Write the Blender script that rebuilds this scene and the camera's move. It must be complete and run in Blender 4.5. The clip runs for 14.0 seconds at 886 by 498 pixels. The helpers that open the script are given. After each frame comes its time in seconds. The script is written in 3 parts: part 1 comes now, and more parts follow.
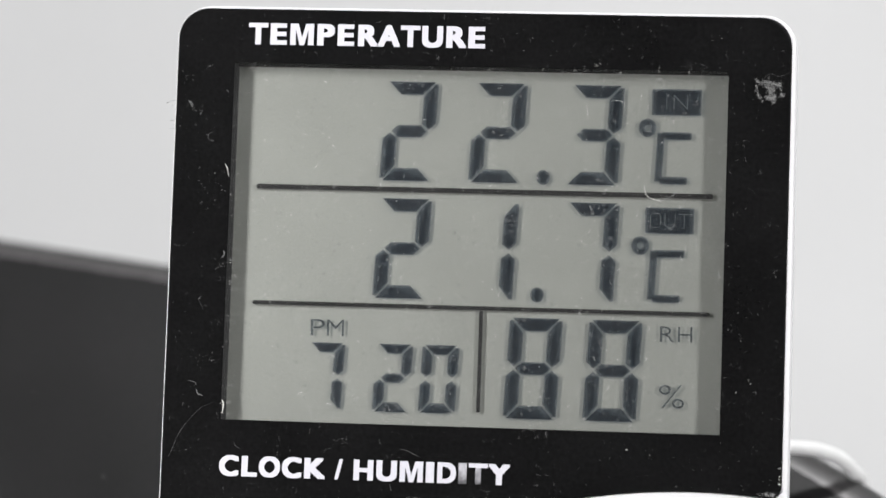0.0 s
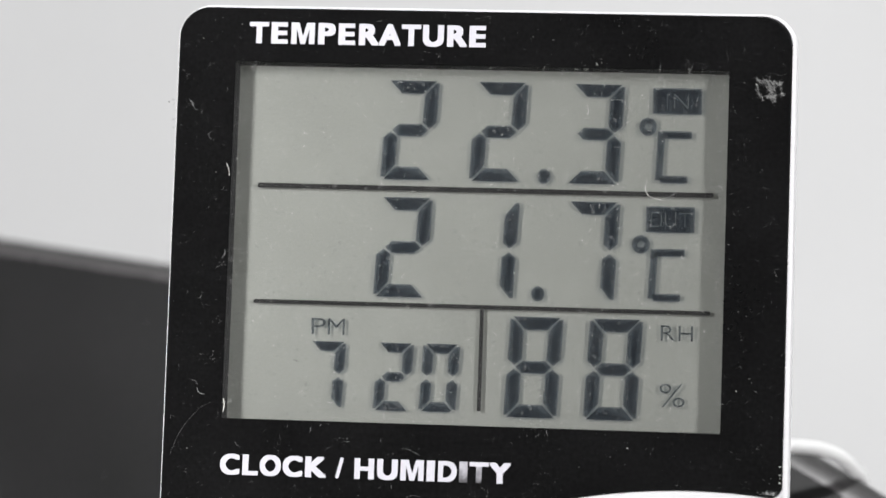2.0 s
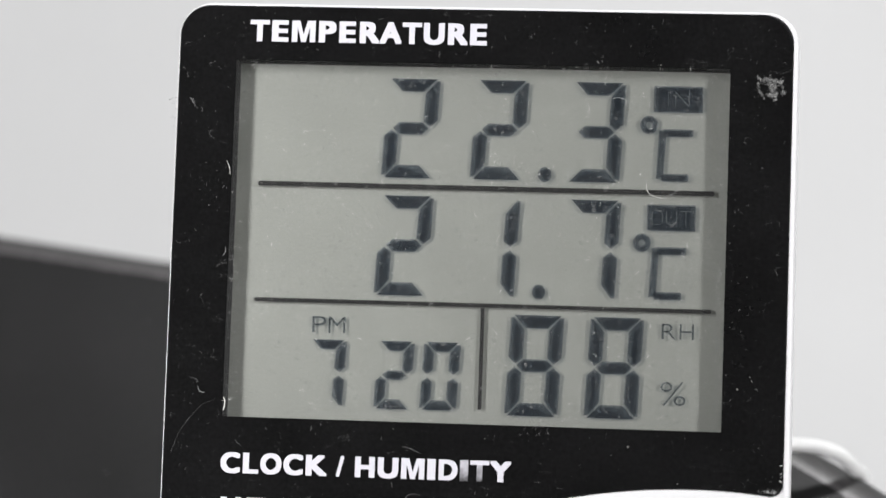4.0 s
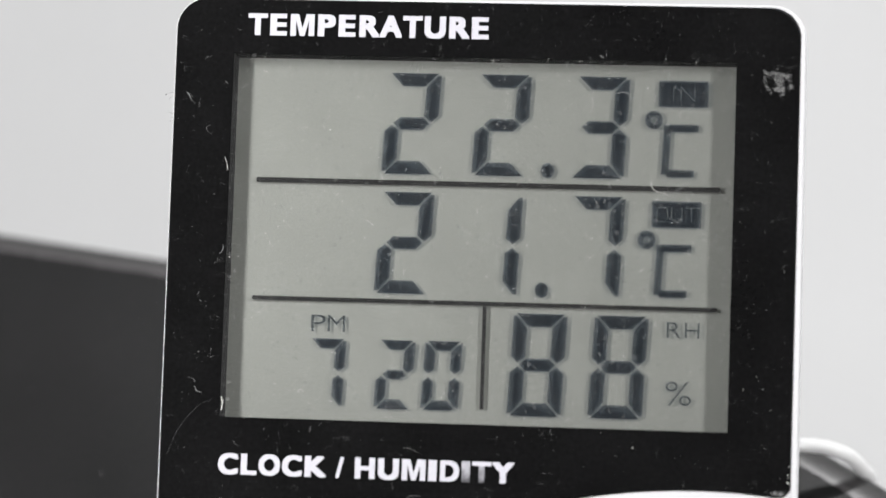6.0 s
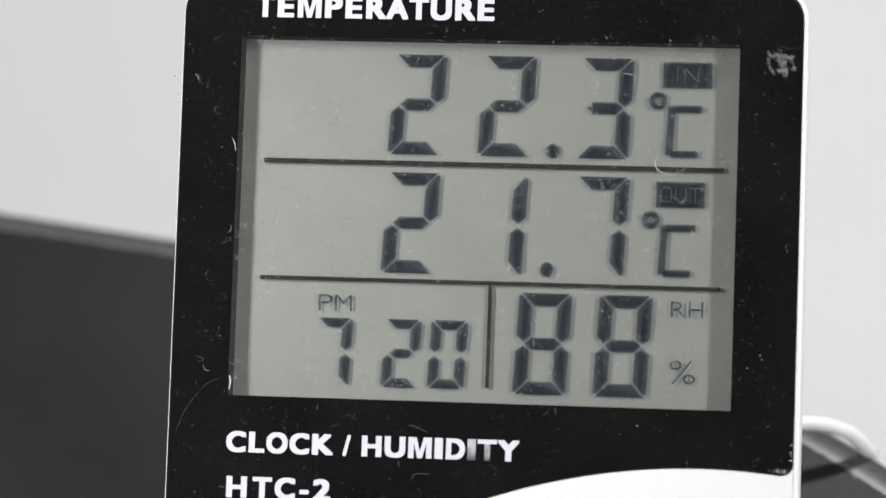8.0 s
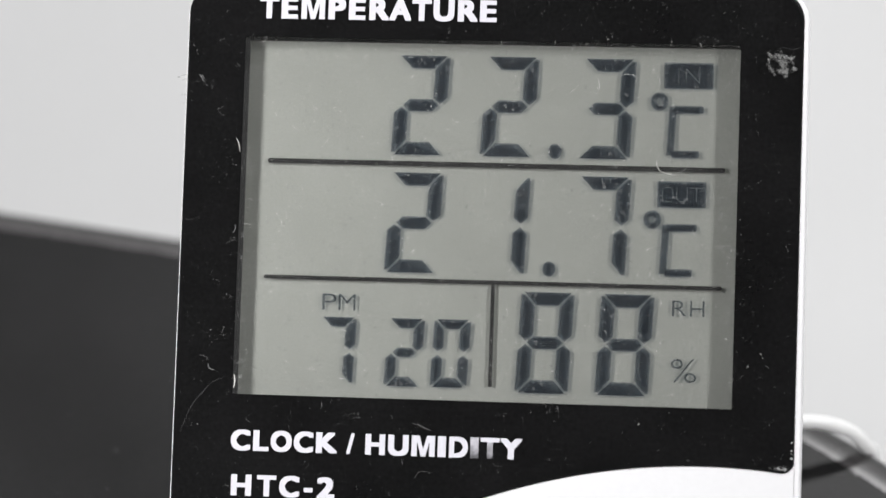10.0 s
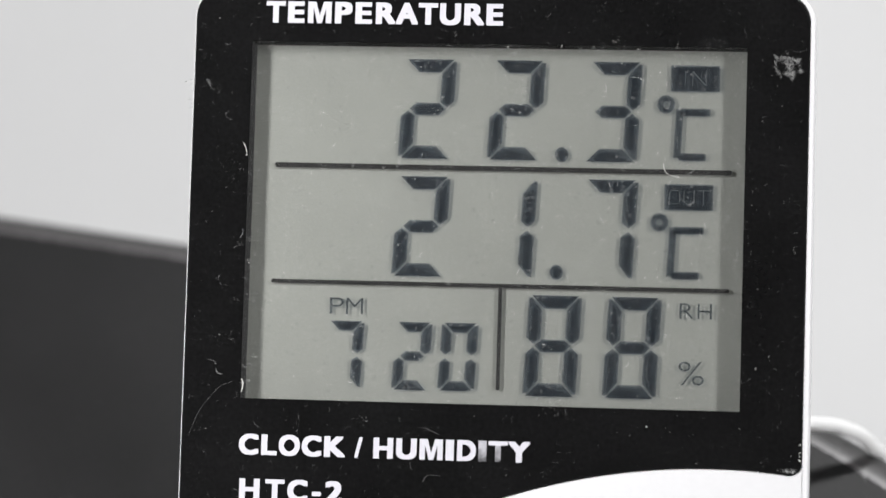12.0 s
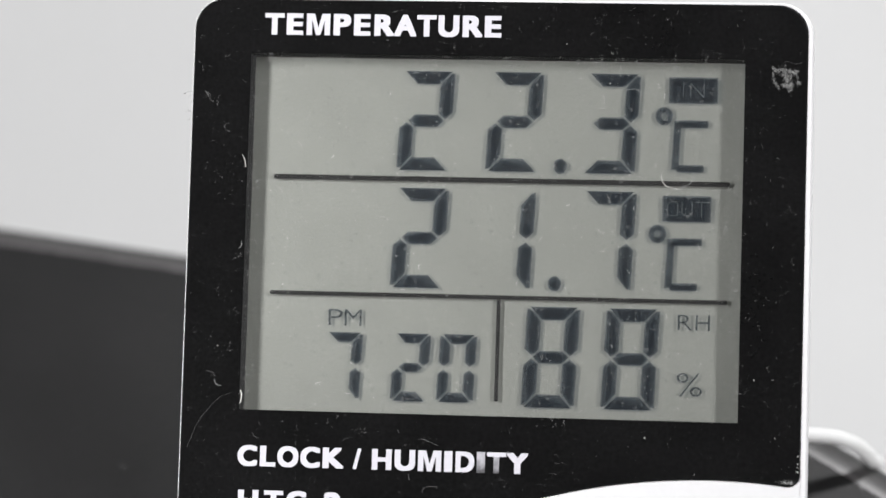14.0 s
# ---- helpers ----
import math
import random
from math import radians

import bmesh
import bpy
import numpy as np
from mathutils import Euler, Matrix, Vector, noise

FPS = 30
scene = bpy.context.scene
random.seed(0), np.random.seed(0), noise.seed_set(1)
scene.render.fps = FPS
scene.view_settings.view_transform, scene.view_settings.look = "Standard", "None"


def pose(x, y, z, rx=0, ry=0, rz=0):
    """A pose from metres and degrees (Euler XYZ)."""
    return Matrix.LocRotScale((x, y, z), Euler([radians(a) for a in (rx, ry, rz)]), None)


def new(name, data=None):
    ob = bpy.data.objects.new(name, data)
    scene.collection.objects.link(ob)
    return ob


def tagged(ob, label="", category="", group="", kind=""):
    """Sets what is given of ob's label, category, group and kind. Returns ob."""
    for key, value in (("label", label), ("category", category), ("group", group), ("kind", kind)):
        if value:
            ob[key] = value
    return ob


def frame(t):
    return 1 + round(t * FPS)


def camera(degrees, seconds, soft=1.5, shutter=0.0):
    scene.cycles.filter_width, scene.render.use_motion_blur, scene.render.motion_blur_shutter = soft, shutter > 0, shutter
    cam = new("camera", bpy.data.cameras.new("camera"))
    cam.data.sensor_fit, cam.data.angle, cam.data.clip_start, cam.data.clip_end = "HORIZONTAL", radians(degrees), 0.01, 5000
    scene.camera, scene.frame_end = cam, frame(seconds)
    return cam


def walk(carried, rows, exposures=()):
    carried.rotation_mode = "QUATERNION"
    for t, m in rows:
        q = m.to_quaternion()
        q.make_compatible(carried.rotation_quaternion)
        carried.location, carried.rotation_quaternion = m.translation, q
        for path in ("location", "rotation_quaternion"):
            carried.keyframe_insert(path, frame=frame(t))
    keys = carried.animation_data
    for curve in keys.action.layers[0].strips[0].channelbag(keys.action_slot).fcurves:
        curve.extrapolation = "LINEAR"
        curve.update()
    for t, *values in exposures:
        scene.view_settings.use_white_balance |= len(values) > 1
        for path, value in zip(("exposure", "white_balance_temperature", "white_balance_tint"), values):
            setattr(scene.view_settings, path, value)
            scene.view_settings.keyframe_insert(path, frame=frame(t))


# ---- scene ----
cam = camera(18.0, 14.0, soft=1.5)
ROWS = [
    (0, 0.03957, -0.29526, 1.10088, 49.947, 2.544, 5.300),
    (0.5, 0.03961, -0.29556, 1.10114, 49.965, 2.548, 5.315),
    (1, 0.03961, -0.29560, 1.10117, 49.958, 2.541, 5.339),
    (1.5, 0.03959, -0.29544, 1.10103, 49.949, 2.552, 5.327),
    (2, 0.03960, -0.29551, 1.10109, 49.924, 2.547, 5.318),
    (2.5, 0.03959, -0.29543, 1.10103, 49.910, 2.513, 5.339),
    (3, 0.03959, -0.29547, 1.10106, 49.906, 2.542, 5.316),
    (5.5, 0.03907, -0.29147, 1.09767, 49.748, 2.532, 5.391),
    (5.7, 0.03889, -0.29004, 1.09648, 49.726, 2.599, 5.342),
    (6, 0.03879, -0.28937, 1.09589, 49.834, 2.578, 5.345),
    (6.2, 0.03958, -0.29534, 1.10095, 49.793, 2.719, 5.214),
    (6.5, 0.04016, -0.29981, 1.10473, 49.709, 2.571, 5.422),
    (6.8, 0.04022, -0.30028, 1.10513, 49.688, 2.579, 5.408),
    (7, 0.03985, -0.29741, 1.10270, 49.651, 2.448, 5.491),
    (7.2, 0.03923, -0.29266, 1.09869, 49.596, 2.536, 5.400),
    (7.5, 0.03920, -0.29246, 1.09851, 49.580, 2.511, 5.460),
    (8, 0.03919, -0.29239, 1.09845, 49.429, 2.659, 5.439),
    (10.5, 0.03954, -0.29506, 1.10071, 49.428, 2.783, 5.459),
    (11, 0.03954, -0.29504, 1.10069, 49.480, 2.903, 5.440),
    (11.5, 0.03952, -0.29493, 1.10060, 49.458, 2.966, 5.458),
    (12, 0.03952, -0.29493, 1.10060, 49.497, 2.988, 5.430),
    (12.5, 0.03954, -0.29510, 1.10075, 49.624, 2.984, 5.450),
    (13, 0.03960, -0.29555, 1.10112, 49.705, 2.957, 5.441),
    (13.5, 0.03961, -0.29557, 1.10115, 49.720, 2.999, 5.433),
    (14, 0.03959, -0.29543, 1.10103, 49.732, 2.969, 5.404),
]
walk(cam, [(t, pose(x, y, z, rx, ry, rz)) for t, x, y, z, rx, ry, rz in ROWS])
cam.data.dof.use_dof = True
cam.data.dof.focus_distance = 0.4541
cam.data.dof.aperture_fstop = 9.8

# ---- light ----
world = bpy.data.worlds.new("world")
world.use_nodes = True
world.node_tree.nodes["Background"].inputs["Color"].default_value = (0.9, 0.95, 1.0, 1)
world.node_tree.nodes["Background"].inputs["Strength"].default_value = 0.05
scene.world = world


def area_lamp(name, eye, target, wide, high, watts, colour=(1, 1, 1), lean=(0, 1, 1)):
    data = bpy.data.lights.new(name, "AREA")
    data.shape, data.size, data.size_y, data.energy, data.color = "RECTANGLE", wide, high, watts, colour
    ob = new(name, data)
    back = (Vector(eye) - Vector(target)).normalized()
    tall = (Vector(lean) - Vector(lean).dot(back) * back).normalized()
    turn = Matrix((tall.cross(back), tall, back)).transposed()
    ob.matrix_world = Matrix.Translation(eye) @ turn.to_4x4()
    return ob


area_lamp("softbox_west", (-0.160, -0.100, 1.002), (0, 0.049, 0.811), 0.035, 0.15, 0.725, (1.0, 0.99, 0.99))
area_lamp("softbox_east", (0.923, -0.630, 1.785), (0, 0.049, 0.811), 0.14, 0.70, 14.0, (1.0, 0.99, 0.99))
area_lamp("ceiling_lamp", (0.33, 1.55, 2.50), (0.30, 1.50, 0.0), 0.32, 0.32, 58.0, (1.0, 1.0, 1.0))
scene.view_settings.exposure = 0.0

# ---- materials ----


def mat(name, colour, rough=0.5, metal=0.0, spec=0.5, vary=0.0, scale=30.0, fine=0.0, fine_scale=400.0, bump=0.0, bump_scale=600.0, alpha=1.0):
    """A principled surface with stains (vary), grain (fine) and relief (bump)."""
    m = bpy.data.materials.new(name)
    m.use_nodes = True
    nt = m.node_tree
    b = nt.nodes["Principled BSDF"]
    b.inputs["Base Color"].default_value = (*colour, 1)
    b.inputs["Roughness"].default_value = rough
    b.inputs["Metallic"].default_value = metal
    b.inputs["Specular IOR Level"].default_value = spec
    b.inputs["Alpha"].default_value = alpha
    tc = nt.nodes.new("ShaderNodeTexCoord")
    if vary or fine:
        last = None
        for amount, sc, detail in ((vary, scale, 4.0), (fine, fine_scale, 2.0)):
            if not amount:
                continue
            n = nt.nodes.new("ShaderNodeTexNoise")
            n.inputs["Scale"].default_value, n.inputs["Detail"].default_value = sc, detail
            nt.links.new(tc.outputs["Object"], n.inputs["Vector"])
            r = nt.nodes.new("ShaderNodeMapRange")
            r.inputs["From Min"].default_value, r.inputs["From Max"].default_value = 0.3, 0.7
            r.inputs["To Min"].default_value, r.inputs["To Max"].default_value = 1 - amount, 1 + amount
            nt.links.new(n.outputs["Fac"], r.inputs["Value"])
            mul = nt.nodes.new("ShaderNodeMix")
            mul.data_type, mul.blend_type = "RGBA", "MULTIPLY"
            mul.inputs["Factor"].default_value = 1.0
            if last is None:
                mul.inputs["A"].default_value = (*colour, 1)
            else:
                nt.links.new(last, mul.inputs["A"])
            nt.links.new(r.outputs["Result"], mul.inputs["B"])
            last = mul.outputs["Result"]
        nt.links.new(last, b.inputs["Base Color"])
    if bump:
        n = nt.nodes.new("ShaderNodeTexNoise")
        n.inputs["Scale"].default_value, n.inputs["Detail"].default_value = bump_scale, 3.0
        nt.links.new(tc.outputs["Object"], n.inputs["Vector"])
        bp = nt.nodes.new("ShaderNodeBump")
        bp.inputs["Strength"].default_value, bp.inputs["Distance"].default_value = bump, 0.0005
        nt.links.new(n.outputs["Fac"], bp.inputs["Height"])
        nt.links.new(bp.outputs["Normal"], b.inputs["Normal"])
    return m


def clear_pane(name):
    """Thin clear plastic: see-through, with a weak gloss and an uneven haze of dust."""
    m = bpy.data.materials.new(name)
    m.use_nodes = True
    nt = m.node_tree
    nt.nodes.remove(nt.nodes["Principled BSDF"])
    t, g, d, veil, mix, fr, tc, add = (nt.nodes.new("ShaderNode" + k) for k in ("BsdfTransparent", "BsdfGlossy", "BsdfDiffuse", "MixShader", "MixShader", "Fresnel", "TexCoord", "Math"))
    t.inputs["Color"].default_value = (0.97, 0.975, 0.97, 1)
    d.inputs["Color"].default_value = (0.85, 0.85, 0.84, 1)
    g.inputs["Roughness"].default_value = 0.04
    fr.inputs["IOR"].default_value = 1.45
    for i, (scale, low, high) in enumerate(((160, 0.002, 0.007), (1300, 0.0, 0.006))):
        n, r = nt.nodes.new("ShaderNodeTexNoise"), nt.nodes.new("ShaderNodeMapRange")
        n.inputs["Scale"].default_value, n.inputs["Detail"].default_value = scale, 3.0
        r.inputs["From Min"].default_value, r.inputs["From Max"].default_value = 0.35, 0.72
        r.inputs["To Min"].default_value, r.inputs["To Max"].default_value = low, high
        nt.links.new(tc.outputs["Object"], n.inputs["Vector"])
        nt.links.new(n.outputs["Fac"], r.inputs["Value"])
        nt.links.new(r.outputs["Result"], add.inputs[i])
    nt.links.new(add.outputs[0], veil.inputs["Fac"])
    nt.links.new(t.outputs[0], veil.inputs[1])
    nt.links.new(d.outputs[0], veil.inputs[2])
    nt.links.new(fr.outputs["Fac"], mix.inputs["Fac"])
    nt.links.new(veil.outputs[0], mix.inputs[1])
    nt.links.new(g.outputs[0], mix.inputs[2])
    nt.links.new(mix.outputs[0], nt.nodes["Material Output"].inputs["Surface"])
    return m


def dark_film(name, colour):
    """A tinted film that lets part of the light through each of its two faces, slightly uneven."""
    m = bpy.data.materials.new(name)
    m.use_nodes = True
    nt = m.node_tree
    nt.nodes.remove(nt.nodes["Principled BSDF"])
    t, tc, n, k, mul = (nt.nodes.new("ShaderNode" + k) for k in ("BsdfTransparent", "TexCoord", "TexNoise", "MapRange", "Mix"))
    n.inputs["Scale"].default_value, n.inputs["Detail"].default_value = 900, 2.0
    k.inputs["To Min"].default_value, k.inputs["To Max"].default_value = 0.88, 1.12
    mul.data_type, mul.blend_type = "RGBA", "MULTIPLY"
    mul.inputs["Factor"].default_value, mul.inputs["A"].default_value = 1.0, (*colour, 1)
    nt.links.new(tc.outputs["Object"], n.inputs["Vector"])
    nt.links.new(n.outputs["Fac"], k.inputs["Value"])
    nt.links.new(k.outputs["Result"], mul.inputs["B"])
    nt.links.new(mul.outputs["Result"], t.inputs["Color"])
    nt.links.new(t.outputs[0], nt.nodes["Material Output"].inputs["Surface"])
    return m


def worn_print(name):
    """White ink rubbed away in streaks, more of it towards the foot of the letters."""
    m = mat(name, (0.5, 0.5, 0.5), 0.5, spec=0.3)
    nt = m.node_tree
    tc, sep, down, n, streak, add, mix = (nt.nodes.new("ShaderNode" + k) for k in ("TexCoord", "SeparateXYZ", "MapRange", "TexNoise", "MapRange", "Math", "Mix"))
    n.inputs["Scale"].default_value, n.inputs["Detail"].default_value = 900, 2.0
    down.inputs["From Min"].default_value, down.inputs["From Max"].default_value = 0.0304, 0.0338
    down.inputs["To Min"].default_value, down.inputs["To Max"].default_value = 0.02, 0.85
    streak.inputs["From Min"].default_value, streak.inputs["From Max"].default_value = 0.3, 0.7
    streak.inputs["To Min"].default_value, streak.inputs["To Max"].default_value = -0.22, 0.22
    mix.data_type = "RGBA"
    mix.inputs["A"].default_value, mix.inputs["B"].default_value = (0.03, 0.03, 0.03, 1), (0.71, 0.70, 0.76, 1)
    nt.links.new(tc.outputs["Object"], sep.inputs["Vector"])
    nt.links.new(sep.outputs["Y"], down.inputs["Value"])
    nt.links.new(tc.outputs["Object"], n.inputs["Vector"])
    nt.links.new(n.outputs["Fac"], streak.inputs["Value"])
    nt.links.new(down.outputs["Result"], add.inputs[0])
    nt.links.new(streak.outputs["Result"], add.inputs[1])
    add.use_clamp = True
    nt.links.new(add.outputs[0], mix.inputs["Factor"])
    nt.links.new(mix.outputs["Result"], nt.nodes["Principled BSDF"].inputs["Base Color"])
    return m


M_WALL = mat("painted_wall", (0.50, 0.50, 0.503), 0.8, vary=0.02, scale=1.5, fine=0.01, fine_scale=40)
M_DIM_WALL = mat("grey_wall", (0.30, 0.30, 0.30), 0.9, vary=0.04, scale=1.2)
M_FLOOR = mat("pale_floor", (0.61, 0.61, 0.613), 0.6, vary=0.03, scale=3)
M_TABLE = mat("dark_laminate", (0.0112, 0.0111, 0.0115), 0.5, spec=0.14, vary=0.32, scale=22, fine=0.10, fine_scale=700, bump=0.10, bump_scale=900)
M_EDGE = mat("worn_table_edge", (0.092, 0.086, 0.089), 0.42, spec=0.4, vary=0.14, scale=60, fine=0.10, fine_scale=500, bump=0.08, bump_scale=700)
# two darker edge tones: shading round the curve put into the colour
M_EDGE_MID = mat("table_edge_shade_tone", (0.042, 0.040, 0.041), 0.42, spec=0.4, vary=0.14, scale=60, fine=0.10, fine_scale=500, bump=0.08, bump_scale=700)
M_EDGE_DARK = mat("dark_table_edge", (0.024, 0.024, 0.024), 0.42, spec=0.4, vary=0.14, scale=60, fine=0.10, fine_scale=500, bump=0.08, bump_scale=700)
M_SHELL = mat("white_plastic", (0.87, 0.87, 0.885), 0.32, spec=0.5, fine=0.012, fine_scale=900, bump=0.02)
M_PLATE = mat("black_gloss_plastic", (0.0079, 0.0079, 0.0081), 0.05, spec=0.2, vary=0.25, scale=60, fine=0.2, fine_scale=1500)
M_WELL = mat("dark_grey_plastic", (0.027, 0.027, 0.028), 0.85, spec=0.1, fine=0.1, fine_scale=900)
# blacker copy for recess walls facing up or down, their shade painted in
M_DEEP = mat("recess_shade_black", (0.006, 0.006, 0.006), 1.0, spec=0.0, fine=0.1, fine_scale=900)
M_LCD = mat("grey_green_lcd", (0.261, 0.267, 0.247), 0.52, metal=0.26, spec=0.25, vary=0.04, scale=90, fine=0.09, fine_scale=2600)
M_SEG = dark_film("lcd_blue_black_film", (0.462, 0.500, 0.548))
M_SOFT = dark_film("lcd_film_margin", (0.690, 0.716, 0.748))
M_SIGN = dark_film("lcd_pale_film", (0.505, 0.540, 0.576))
M_RULE = mat("lcd_rule_black", (0.006, 0.006, 0.006), 0.6, spec=0.2, fine=0.1, fine_scale=900)
M_INK = mat("white_print", (0.71, 0.70, 0.76), 0.5, spec=0.3, fine=0.03, fine_scale=1200)
M_WORN_INK = worn_print("worn_print")
M_CABLE = mat("white_cable_jacket", (0.95, 0.95, 0.95), 0.4, fine=0.02, fine_scale=600)
M_CABLE.node_tree.nodes["Principled BSDF"].inputs["Subsurface Weight"].default_value = 0.9
M_CABLE.node_tree.nodes["Principled BSDF"].inputs["Subsurface Radius"].default_value = (1, 1, 1)
M_CABLE.node_tree.nodes["Principled BSDF"].inputs["Subsurface Scale"].default_value = 0.006
M_DUST = mat("pale_dust", (0.42, 0.42, 0.42), 0.9, spec=0.1, alpha=0.6)
M_DUST_BRIGHT = mat("bright_dust", (0.75, 0.74, 0.70), 0.9, spec=0.1, alpha=0.9)
M_DUST_DIM = mat("faint_dust", (0.42, 0.42, 0.42), 0.9, spec=0.1, alpha=0.23)
M_FILM = mat("dust_film", (0.55, 0.55, 0.54), 0.9, spec=0.1, alpha=0.12)
M_PANE = clear_pane("clear_window_plastic")

# ---- mesh helpers ----
K = 0.001
TABLE_Z = 0.75


def part(name, bm, material, parent=None, label=""):
    """Links a bmesh as one mesh object, under parent if there is one."""
    me = bpy.data.meshes.new(name)
    bmesh.ops.recalc_face_normals(bm, faces=bm.faces[:])
    bm.to_mesh(me)
    bm.free()
    for m in material if isinstance(material, (list, tuple)) else [material]:
        me.materials.append(m)
    ob = new(name, me)
    if parent is not None:
        ob.parent = parent
    if label:
        tagged(ob, label)
    return ob


def smooth(ob, degrees=35):
    ob.data.shade_smooth()
    ob.data.set_sharp_from_angle(angle=radians(degrees))
    return ob


def box_bm(x0, y0, z0, x1, y1, z1, bevel=0.0):
    bm = bmesh.new()
    bmesh.ops.create_cube(bm, size=1)
    bmesh.ops.transform(bm, matrix=Matrix.Translation(((x0 + x1) / 2, (y0 + y1) / 2, (z0 + z1) / 2)) @ Matrix.Diagonal((x1 - x0, y1 - y0, z1 - z0, 1)), verts=bm.verts)
    if bevel:
        bmesh.ops.bevel(bm, geom=bm.edges[:], offset=bevel, segments=2, affect="EDGES", profile=0.5)
    return bm


def rounded(x0, y0, x1, y1, r, n=10):
    """The corner points of a rounded rectangle, counter-clockwise; r is one radius or four (from lower left)."""
    rs = r if isinstance(r, (list, tuple)) else [r] * 4
    out = []
    for (cx, cy, sx, sy, a0), q in zip(((x0, y0, 1, 1, 180), (x1, y0, -1, 1, 270), (x1, y1, -1, -1, 0), (x0, y1, 1, -1, 90)), rs):
        for i in range(n + 1):
            a = radians(a0 + 90 * i / n)
            out.append((cx + sx * q + q * math.cos(a), cy + sy * q + q * math.sin(a)))
    return out


def loop_verts(bm, pts, z):
    return [bm.verts.new((x * K, y * K, z * K)) for x, y in pts]


def ring_edges(bm, vs):
    return [bm.edges.get((a, b)) or bm.edges.new((a, b)) for a, b in zip(vs, vs[1:] + vs[:1])]


def bridge(bm, a, b):
    n = len(a)
    for i in range(n):
        bm.faces.new((a[i], a[(i + 1) % n], b[(i + 1) % n], b[i]))


def fill(bm, *rings):
    edges = [e for ring in rings for e in ring_edges(bm, ring)]
    bmesh.ops.triangle_fill(bm, edges=edges, use_beauty=True, use_dissolve=False)


def prism(outline, z0, z1, hole=None, bm=None, holes=()):
    """An upright slab over an outline in millimetres, with an optional hole or several."""
    bm = bm or bmesh.new()
    top, low = loop_verts(bm, outline, z1), loop_verts(bm, outline, z0)
    bridge(bm, low, top)
    tops, lows = [top], [low]
    for cut in ([hole] if hole else []) + list(holes):
        ht, hl = loop_verts(bm, cut, z1), loop_verts(bm, cut, z0)
        bridge(bm, ht, hl)
        tops.append(ht)
        lows.append(hl)
    fill(bm, *tops)
    fill(bm, *lows)
    return bm


def tube_bm(points, radius, sides=16, rings=8):
    """A round tube along a smooth curve through the points."""
    pts = [Vector(p) for p in points]
    path = []
    for i in range(len(pts) - 1):
        p0, p1, p2, p3 = pts[max(i - 1, 0)], pts[i], pts[i + 1], pts[min(i + 2, len(pts) - 1)]
        for j in range(rings):
            t = j / rings
            path.append(0.5 * ((2 * p1) + (p2 - p0) * t + (2 * p0 - 5 * p1 + 4 * p2 - p3) * t * t + (3 * p1 - p0 - 3 * p2 + p3) * t ** 3))
    path.append(pts[-1])
    bm = bmesh.new()
    prev, up = None, Vector((0.3, 0.2, 0.9)).normalized()
    for i, p in enumerate(path):
        d = (path[min(i + 1, len(path) - 1)] - path[max(i - 1, 0)]).normalized()
        side = d.cross(up).normalized()
        up = side.cross(d).normalized()
        ring = [bm.verts.new(p + radius * (math.cos(2 * math.pi * k / sides) * side + math.sin(2 * math.pi * k / sides) * up)) for k in range(sides)]
        if prev:
            bridge(bm, prev, ring)
        else:
            bm.faces.new(ring)
        prev = ring
    bm.faces.new(prev)
    return bm


def lathe_bm(profile, segments):
    """Turns a profile of (radius, z) round the z axis; a radius of 0 closes it."""
    bm = bmesh.new()
    prev = None
    for r, z in profile:
        ring = [bm.verts.new((0, 0, z))] if r == 0 else [bm.verts.new((r * math.cos(2 * math.pi * i / segments), r * math.sin(2 * math.pi * i / segments), z)) for i in range(segments)]
        if prev:
            if len(prev) == 1 or len(ring) == 1:
                hub, rim = (prev, ring) if len(prev) == 1 else (ring, prev)
                for i in range(segments):
                    bm.faces.new((hub[0], rim[i], rim[(i + 1) % segments]))
            else:
                bridge(bm, prev, ring)
        prev = ring
    return bm


def glyph(char, heavy=0.0, spread=None):
    """The outline of a letter as a flat bmesh filling the unit square; spread: bold strokes, made of shifted copies one over the other."""
    if char == "M" and spread:
        bm = bmesh.new()
        half = [(0, 0), (0.235, 0), (0.235, 0.70), (0.405, 0)]
        outer = [(0.66, 1), (0.5, 0.36), (0.34, 1), (0, 1)]
        fill(bm, [bm.verts.new((x, y, 0)) for x, y in half + [(1 - x, y) for x, y in half[::-1]] + [(1, 1)] + outer])
        return bm
    data = bpy.data.curves.new("glyph", "FONT")
    data.body, data.offset, data.resolution_u = char, heavy, 6
    ob = new("glyph", data)
    me = bpy.data.meshes.new_from_object(ob.evaluated_get(bpy.context.evaluated_depsgraph_get()))
    bpy.data.objects.remove(ob)
    bpy.data.curves.remove(data)
    bm = bmesh.new()
    sx, sy = spread or (0, 0)
    k = 0
    for dx in (-sx, 0, sx) if spread else (0,):
        for dy in (-sy, 0, sy) if spread else (0,):
            have = len(bm.verts)
            bm.from_mesh(me)
            bm.verts.ensure_lookup_table()
            for v in bm.verts[have:]:
                v.co += Vector((dx, dy, 0.05 * k))
            k += 1
    bpy.data.meshes.remove(me)
    xs, ys = [v.co.x for v in bm.verts], [v.co.y for v in bm.verts]
    m = Matrix.Diagonal((1 / (max(xs) - min(xs)), 1 / (max(ys) - min(ys)), 1, 1)) @ Matrix.Translation((-min(xs), -min(ys), 0))
    bmesh.ops.transform(bm, matrix=m, verts=bm.verts)
    for f in bm.faces:
        f.smooth = False
    return bm


